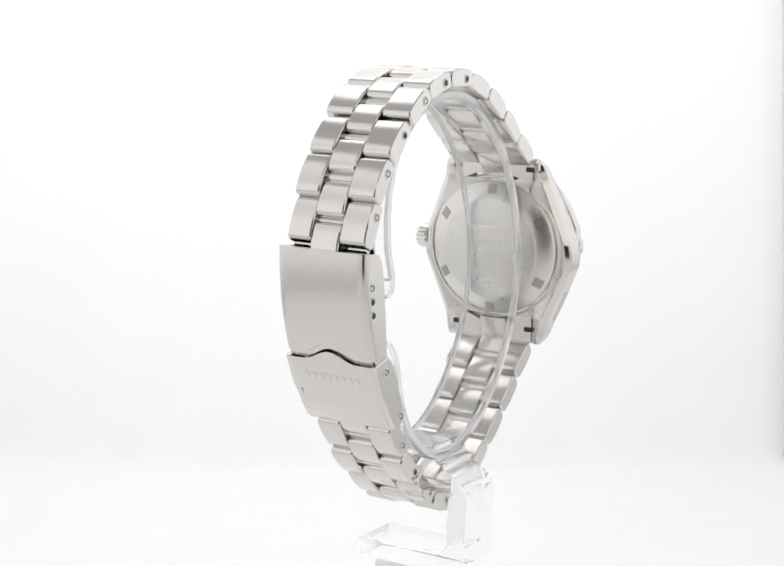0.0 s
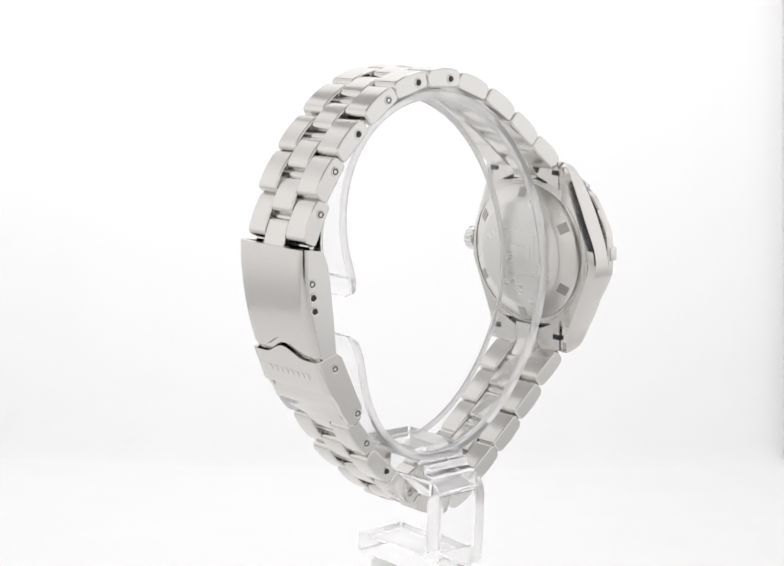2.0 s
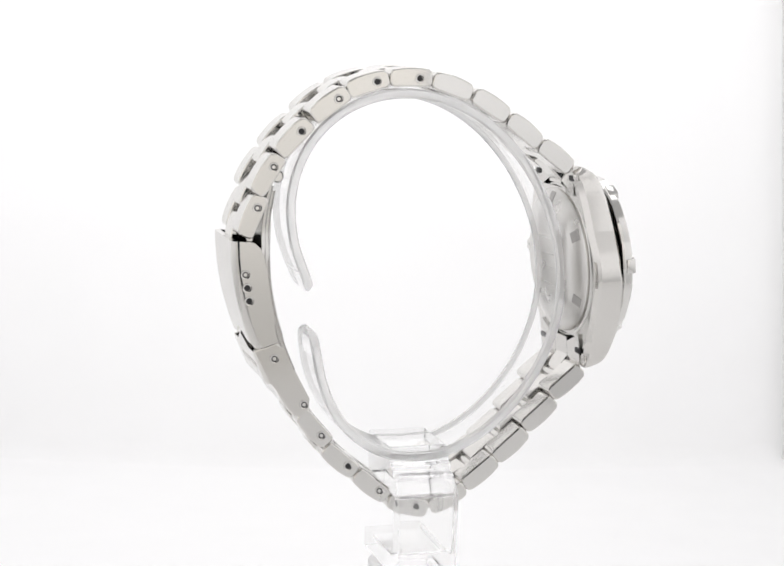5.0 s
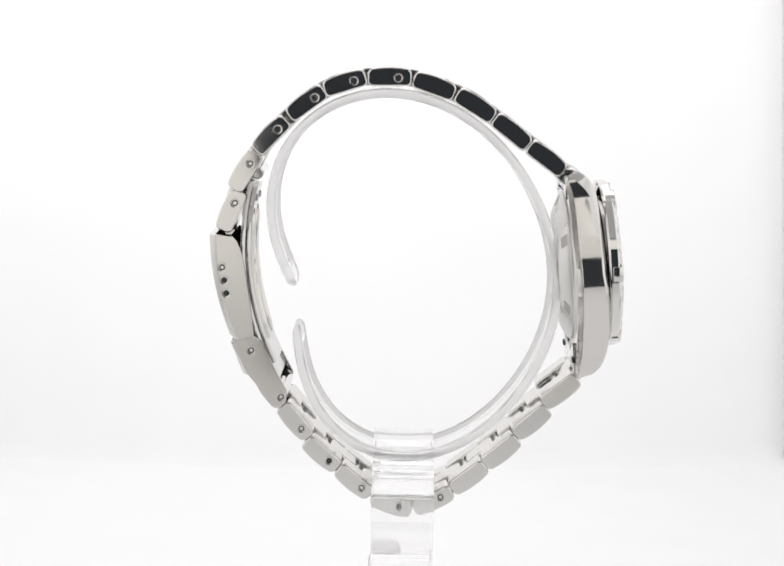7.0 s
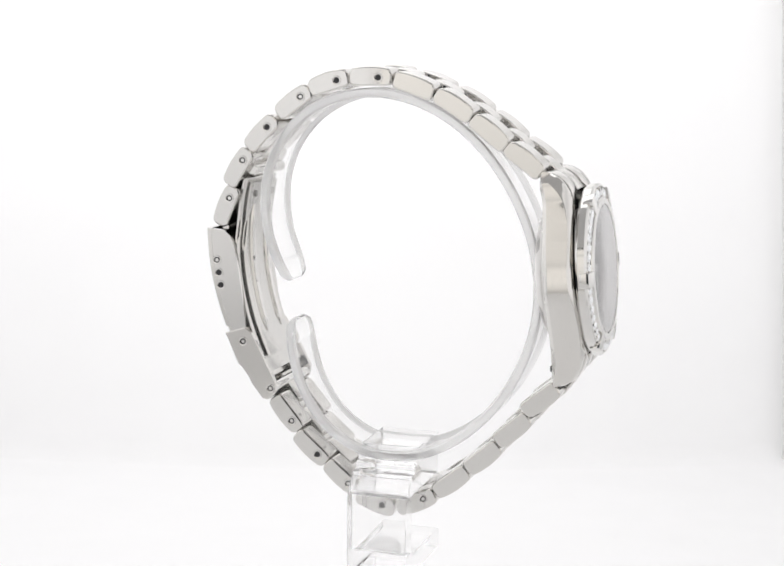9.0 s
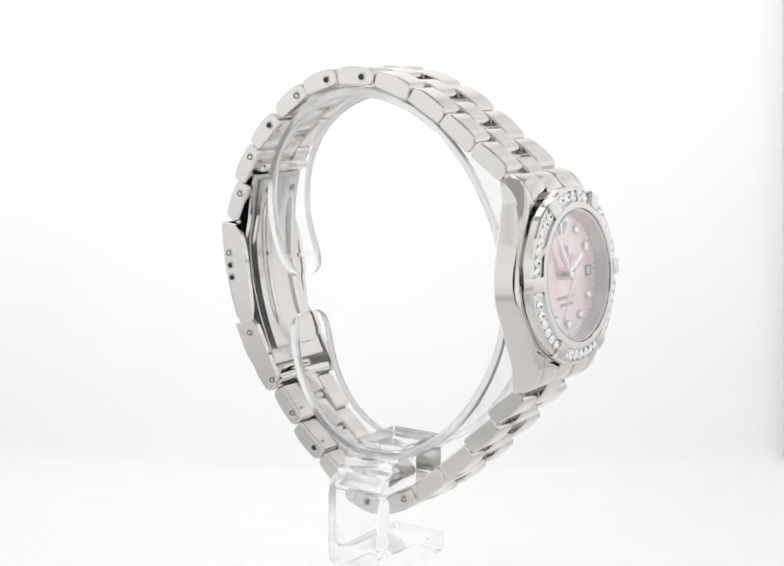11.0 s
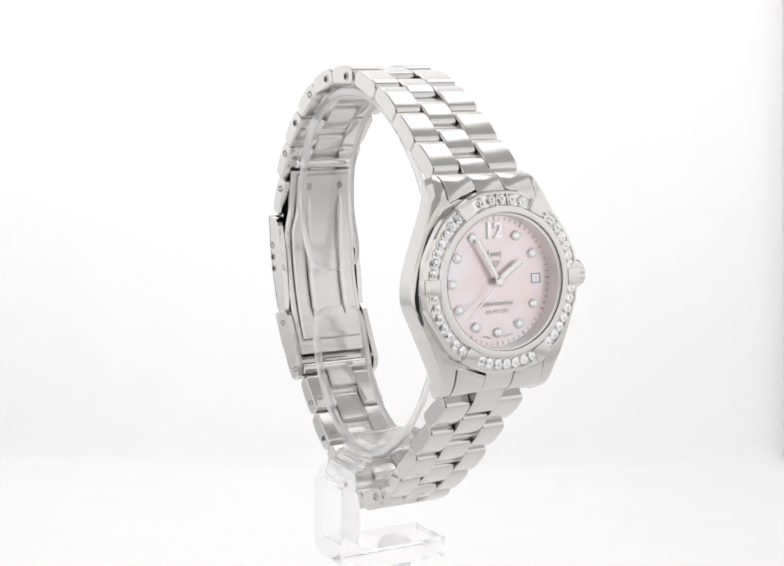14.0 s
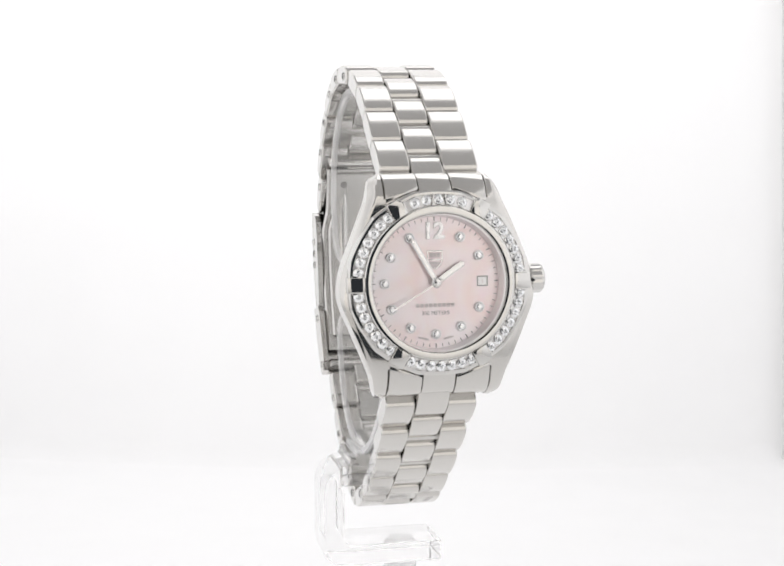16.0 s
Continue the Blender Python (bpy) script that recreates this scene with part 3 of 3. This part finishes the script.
    win = part("date_frame", bm, SLOT, d, "silver-framed date window")
    bm = bmesh.new()
    box(bm, 6.28, 7.52, -0.56, 0.56, 0.02, 0.05)
    part("date_disc", bm, MATT_SILVER, win)
    bm = bmesh.new()
    box(bm, 6.85, 6.97, -0.32, 0.32, 0.05, 0.062)
    part("date_figure", bm, PALE_PRINT, win)
    hand("hour_hand", 56, 5.0, 0.85, 0.7, 0.70, "baton hour hand with white lume")
    hand("minute_hand", 330.5, 7.3, 0.78, 0.7, 0.98, "baton minute hand with white lume")
    bm = bmesh.new()
    lathe(bm, [(0.001, 0.0), (0.72, 0.0), (0.72, 1.22), (0.5, 1.44), (0.001, 1.5)], 24)
    part("hand_boss", bm, SILVER, watch, at=DIAL)
    # crystal: a flat disc with a soft rim
    bm = bmesh.new()
    lathe(bm, [(0.001, 1.52), (9.69, 1.52), (9.69, 1.66), (5.0, 1.72), (0.001, 1.74)], 96)
    g = part("crystal", bm, SAPPHIRE, watch, "clear crystal over the dial", HEAD)
    g.visible_shadow = False


dial()
second_hand = hand("second_hand", 0, 7.6, 0.16, 1.0, 1.26, "thin silver second hand", 0.95)


def crown():
    bm = bmesh.new()
    n, prof = 48, [(0.001, 13.6), (1.5, 13.6), (1.5, 14.4), (2.0, 14.5), (2.15, 14.75), (2.15, 16.15), (1.95, 16.5), (1.4, 16.8), (0.001, 16.9)]
    rings = []
    for k in range(n):
        a = 2 * math.pi * k / n
        flute = 1 - 0.045 * (k % 4 in (0, 1))
        rings.append([bm.verts.new((x, r * (flute if 14.6 < x < 16.6 else 1) * math.cos(a), r * (flute if 14.6 < x < 16.6 else 1) * math.sin(a))) for r, x in prof])
    for k in range(n):
        p, q = rings[k], rings[(k + 1) % n]
        for i in range(len(prof) - 1):
            bm.faces.new((p[i], q[i], q[i + 1], p[i + 1]))
    part("crown", bm, POLISH, watch, "fluted steel winding crown", HEAD @ pose(-0.3, 0, -3.3), 20)


crown()


# ---- folding clasp ----
def cover_point(s):
    """Outer line of the clasp cover, s from 0 (top) to 1: x, z."""
    x = -30.85 + 0.2 * s + 3.5 * s * s
    return x, 7.75 - 16.9 * s


def clasp():
    hw = 7.6
    bm = bmesh.new()
    ny, ns = 28, 18
    outer, inner = [], []
    edge = [hw - 1.3 * (1 - math.sin(math.pi / 2 * k / 7)) for k in range(8)]
    across = [-y for y in reversed(edge)] + [-6.2 + 12.4 * i / 24 for i in range(1, 24)] + edge
    for j in range(ns + 3):
        ro, ri = [], []
        for y in across:
            bump = 0.062 * (math.cos(min(abs(y / 4.6), 1) * math.pi) + 1) / 2 * 1.6
            full = 0.975 - bump
            s = j / ns * (full - 0.05) if j <= ns else full - (0.046 if j == ns + 1 else 0.0)
            x, z = cover_point(s)
            x += (0.0, 0.24, 0.32)[max(0, j - ns)]
            e = max(0.0, (abs(y) - hw + 1.3)) / 1.3
            drop = 1.0 - math.sqrt(max(0.0, 1 - e * e))
            ro.append((x + drop * 1.15, y, z))
            ri.append((x + 0.9 + drop * 0.5, y * 0.94, z))
        outer.append(ro)
        inner.append(ri)
    loft(bm, [o + i[::-1] for o, i in zip(outer, inner)])
    cover = part("clasp_cover", bm, COVER_SATIN, watch, "curved steel clasp cover with a wavy edge", BASE, 20)
    # side cheeks with adjustment holes
    for sy in (-1, 1):
        bm = bmesh.new()
        line = [cover_point(s / 8) for s in range(9)]
        pr = [(x + 1.0, z) for x, z in line]
        inn = [(-23.6, -9.9), (-24.3, -4.0), (-25.3, 2.5), (-25.9, 5.3), (-26.5, 6.7), (-27.4, 7.5)]
        rings = [[(x, sy * y, z) for x, z in pr + inn] for y in (hw - 0.9, hw - 0.05)]
        loft(bm, rings)
        cheek = part("cheek", bm, POLISH, cover)
        cheek.matrix_basis = Matrix.Identity(4)
        if sy < 0:
            for k, (x, z) in enumerate(((-28.75, 2.75), (-28.45, 0.75), (-28.1, -1.25))):
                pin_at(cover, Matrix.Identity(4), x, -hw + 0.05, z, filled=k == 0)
    # safety catch: front plate with a peaked upper edge, and cheeks down to the hinge
    bm = bmesh.new()
    rings = []
    for i in range(ny + 1):
        y = -hw - 0.1 + (2 * hw + 0.2) * i / ny
        bump = 1.55 * (math.cos(min(abs(y / 4.6), 1) * math.pi) + 1) / 2
        e = max(0.0, (abs(y) - hw + 0.5)) / 0.6
        d = 0.5 * (1 - math.sqrt(max(0.0, 1 - e * e)))
        top = -9.0 + bump * 0.95
        rings.append([(-27.45 - bump * 0.30 + d, y, top), (-26.45 + d, y, -11.4), (-25.45 + d, y, -13.75), (-25.2 + d, y, -14.05), (-24.3, y, -13.9), (-26.3, y, -9.0), (-26.5 - bump * 0.3, y, top - 0.1)])
    loft(bm, rings)
    catch = part("safety_catch", bm, COVER_SATIN, watch, "fold-over steel safety catch with worn embossing", BASE, 40)
    for sy in (-1, 1):
        bm = bmesh.new()
        pr = [(-27.3, -8.9), (-25.0, -13.6), (-23.3, -15.7), (-22.6, -17.0), (-20.9, -19.1), (-19.9, -19.3), (-18.8, -18.3), (-18.6, -16.6), (-22.8, -8.6), (-23.9, -7.8)]
        rings = [[(cx + (x - cx) * k, sy * y, cz + (z - cz) * k) for x, z in pr] for cx, cz in ((-23, -13.5),) for y, k in ((hw - 0.75, 0.99), (hw - 0.7, 1.0), (hw + 0.1, 1.0), (hw + 0.2, 0.97))]
        loft(bm, rings)
        part("catch_cheek", bm, CASE_SATIN, catch, angle=12)
    for x, z in ((-24.2, -10.1), (-19.5, -17.4)):
        pin_at(catch, Matrix.Identity(4), x, -hw - 0.2, z)
    # raised embossing on the catch, as plain bars
    for i in range(8):
        bm = bmesh.new()
        y = -4.6 + i * 1.25
        box(bm, -26.40, -26.16, y, y + 0.85, -12.1, -11.1, 0.06)
        bmesh.ops.rotate(bm, verts=bm.verts, cent=(-26.2, 0, -11.6), matrix=Matrix.Rotation(radians(-24), 3, "Y"))
        part("embossed_bar", bm, CASE_SATIN, catch, at=pose(-0.04, 0, 0))
    # lower leaf
    bm = bmesh.new()
    rings = []
    for y in (-6.8, -6.6, 7.2, 7.4):
        e = 0.2 if y in (-6.8, 7.4) else 0
        rings.append([(-24.3 + e, y, -13.6), (-23.3 + e, y, -15.9), (-22.1 + e, y, -17.9), (-20.6 + e, y, -19.5), (-19.9, y, -19.2), (-20.8, y, -17.2), (-22.6, y, -14.0)])
    loft(bm, rings)
    part("lower_leaf", bm, SATIN, watch, "satin steel lower clasp leaf", BASE, 40)
    # folding blades inside
    for nm, w, off, z0, z1, slot in (("outer_blade", 6.6, -1.1, 15.8, -15.0, 0), ("inner_blade", 5.6, -0.35, 15.0, -12.5, 1)):
        bm = bmesh.new()
        rings = []
        for k in range(21):
            z = z0 + (z1 - z0) * k / 20
            x = -25.0 + off + 0.0125 * (z - 6.0) ** 2
            b = w - 0.8 * min(1.0, max(0.0, (z - 5.5) / 3.0))
            rings.append([(x, -b, z), (x, b, z), (x + 0.35, b, z), (x + 0.7, b - 0.3, z), (x + 0.7, -b + 0.3, z), (x + 0.35, -b, z)])
        loft(bm, rings)
        blade = part(nm, bm, INNER, watch, "curved stamped steel folding blade", BASE, 40)
        if slot:
            for sy in (-1, 1):
                bm = bmesh.new()
                rings = []
                for k in range(25):
                    z = 11.5 - 20.5 * k / 24
                    x = -25.0 + off + 0.7 + 0.0125 * (z - 6.0) ** 2
                    e = min(1.0, 0.35 + min(k, 24 - k) * 0.3)
                    rings.append([(x - 0.15, sy * 3.0 + 0.75 * c * e, z) if o == 0 else (x + o * e, sy * 3.0 + 0.75 * c * e, z)
                                  for c, o in ((-1, 0), (-0.8, 0.35), (-0.3, 0.55), (0.3, 0.55), (0.8, 0.35), (1, 0))])
                loft(bm, rings)
                part("stiffening_rib", bm, POLISH, blade)
                bm = bmesh.new()
                x = -25.0 + off + 0.0125 * (13.2 - 6.0) ** 2
                cyl(bm, (x + 0.3, sy * 3.0, 13.2), (x + 0.95, sy * 3.0, 13.2), 0.6, 16)
                part("rivet", bm, SLOT, blade)
    for x, z, r, w, nm in ((-23.6, 17.2, 0.95, 5.6, "top_hinge"), (-19.5, -17.4, 0.9, 6.6, "bottom_hinge")):
        bm = bmesh.new()
        cyl(bm, (x, -w, z), (x, w, z), r)
        part(nm, bm, POLISH, watch, at=BASE)
    bm = bmesh.new()
    cyl(bm, (-27.9, -6.2, 7.9), (-27.9, 6.2, 7.9), 0.55)
    part("spring_bar", bm, POLISH, watch, at=BASE)
    # link that leads from the last centre piece into the cover
    part("centre_link", link_mesh(5.7, 2.4, -MID + 0.06, MID - 0.06), None, watch, at=BASE @ pose(-28.3, 0, 8.6, 0, -76, 0))
    part("centre_link", link_mesh(5.7, 2.4, -MID + 0.06, MID - 0.06), None, watch, at=BASE @ pose(-19.2, 0, -18.8, 0, -128, 0))


clasp()

# ---- the clear stand ----
stand = tagged(new("watch_stand"), "clear acrylic display stand with an open C-shaped cuff", "watch stand")


def cuff_radius(t):
    """Outer radius of the cuff round its own middle, by angle: an oval that leans and draws in at its opening."""
    return (25.54 + 0.19 * math.cos(t) - 0.14 * math.sin(t) - 3.59 * math.cos(2 * t) - 1.54 * math.sin(2 * t)
            + 1.15 * math.cos(3 * t) + 0.83 * math.sin(3 * t) - 0.28 * math.sin(4 * t))


def cuff():
    path, n = [], 168
    for k in range(n + 1):
        t = radians(188.5 - (188.5 + 154.5) * k / n)
        r = cuff_radius(t) - 0.7 * max(0.0, 1 - k / 10)
        path.append((0.4 + r * math.cos(t), 2.0 + r * math.sin(t)))
    hw, th, rim = 5.0, 1.5, 0.8
    bm = bmesh.new()
    rings = []
    for k, (x, z) in enumerate(path):
        x0, z0 = path[max(k - 1, 0)]
        x1, z1 = path[min(k + 1, n)]
        d = Vector((x1 - x0, z1 - z0)).normalized()
        nx, nz = d.y, -d.x            # towards the middle
        end = min(k, n - k)
        f = 1.0 if end >= 7 else 0.5 + 0.5 * math.sqrt(1 - (1 - end / 7) ** 2)
        tip = 1.0 if end >= 2 else 0.45 + 0.55 * math.sqrt(1 - (1 - end / 2) ** 2)
        w = hw * f
        deep = 0.8 if end >= 5 else th - 0.1
        pr = [(-w + 0.3, 0), (w - 0.3, 0), (w, 0.3), (w, th - 0.3), (w - 0.3, th), (w - rim, th), (w - rim - 0.1, deep),
              (-w + rim + 0.1, deep), (-w + rim, th), (-w + 0.3, th), (-w, th - 0.3), (-w, 0.3)]
        rings.append([(x + nx * (th / 2 + (o - th / 2) * tip), y, z + nz * (th / 2 + (o - th / 2) * tip)) for y, o in pr])
    vs = loft(bm, rings)
    web = {v for r in vs for v in (r[6], r[7])} | {v for r in vs for v in (r[0], r[1])}
    for f in bm.faces:
        if len(f.verts) == 4 and not all(v in web for v in f.verts):
            f.material_index = 1
    return part("cuff", bm, [CLEAR, EDGE], stand, at=BASE @ pose(0, -0.7, 0), angle=35)


cuff()


def bracket():
    # stepped clamp inside the bracelet, and the J-shaped arm that leads round it
    clamp = [(6.3, -32.6), (6.3, -25.6), (-5.2, -25.6), (-5.3, -26.6), (-6.4, -26.7), (-6.5, -27.8), (-7.6, -27.9), (-7.7, -29.0), (-9.2, -29.3), (-9.2, -32.6)]
    arm = [(-9.25, -29.6), (-10.7, -30.6), (-11.6, -31.9), (-11.8, -33.4), (-11.8, -42.5), (-11.5, -44.2), (-10.3, -45.4), (-8.5, -45.7), (7.4, -45.7),
           (7.4, -42.4), (-7.4, -42.4), (-8.3, -41.8), (-8.5, -41.0), (-8.5, -34.0), (-8.7, -33.0), (-9.25, -32.6)]
    for nm, line, mat in (("clamp", clamp, CLAMP), ("arm", arm, ACRYLIC)):
        bm = bmesh.new()
        loft(bm, [[(x, y, z) for y, z in line] for x in (-5.1, 4.6)])
        bmesh.ops.recalc_face_normals(bm, faces=bm.faces)
        rims = [e for e in bm.edges if len(e.link_faces) == 2 and e.calc_face_angle(0) > radians(60)]
        bmesh.ops.bevel(bm, geom=rims, offset=0.3, segments=2, affect="EDGES", profile=0.5, clamp_overlap=True)
        part(nm, bm, mat, stand, at=BASE, angle=18)
    bm = bmesh.new()
    cyl(bm, (-3.0, 0.3, 0.3), (-3.0, 0.3, FLOOR_TO_AXIS * 1000 - 45.75), 2.7, 32)
    part("post", bm, clear("frosted_post", (0.95, 0.95, 0.95), 1.2, 0.35, 0.55), stand, "frosted round post")


bracket()
for ob in stand.children:
    if not ob.name.startswith("post"):
        ob.visible_shadow = False


# ---- motion: watch and stand turn together on the vertical axis, the second hand runs ----
def motions():
    rows = [(float(t), pose(0, 0, 0, 0, 0, 60.259 - 8.5563 * t)) for t in range(17)]
    walk(watch, rows)
    walk(stand, rows)
    walk(second_hand, [(float(t), mm(DIAL @ pose(0, 0, 0, 0, 0, -(144 + 6 * t)))) for t in range(17)])


motions()
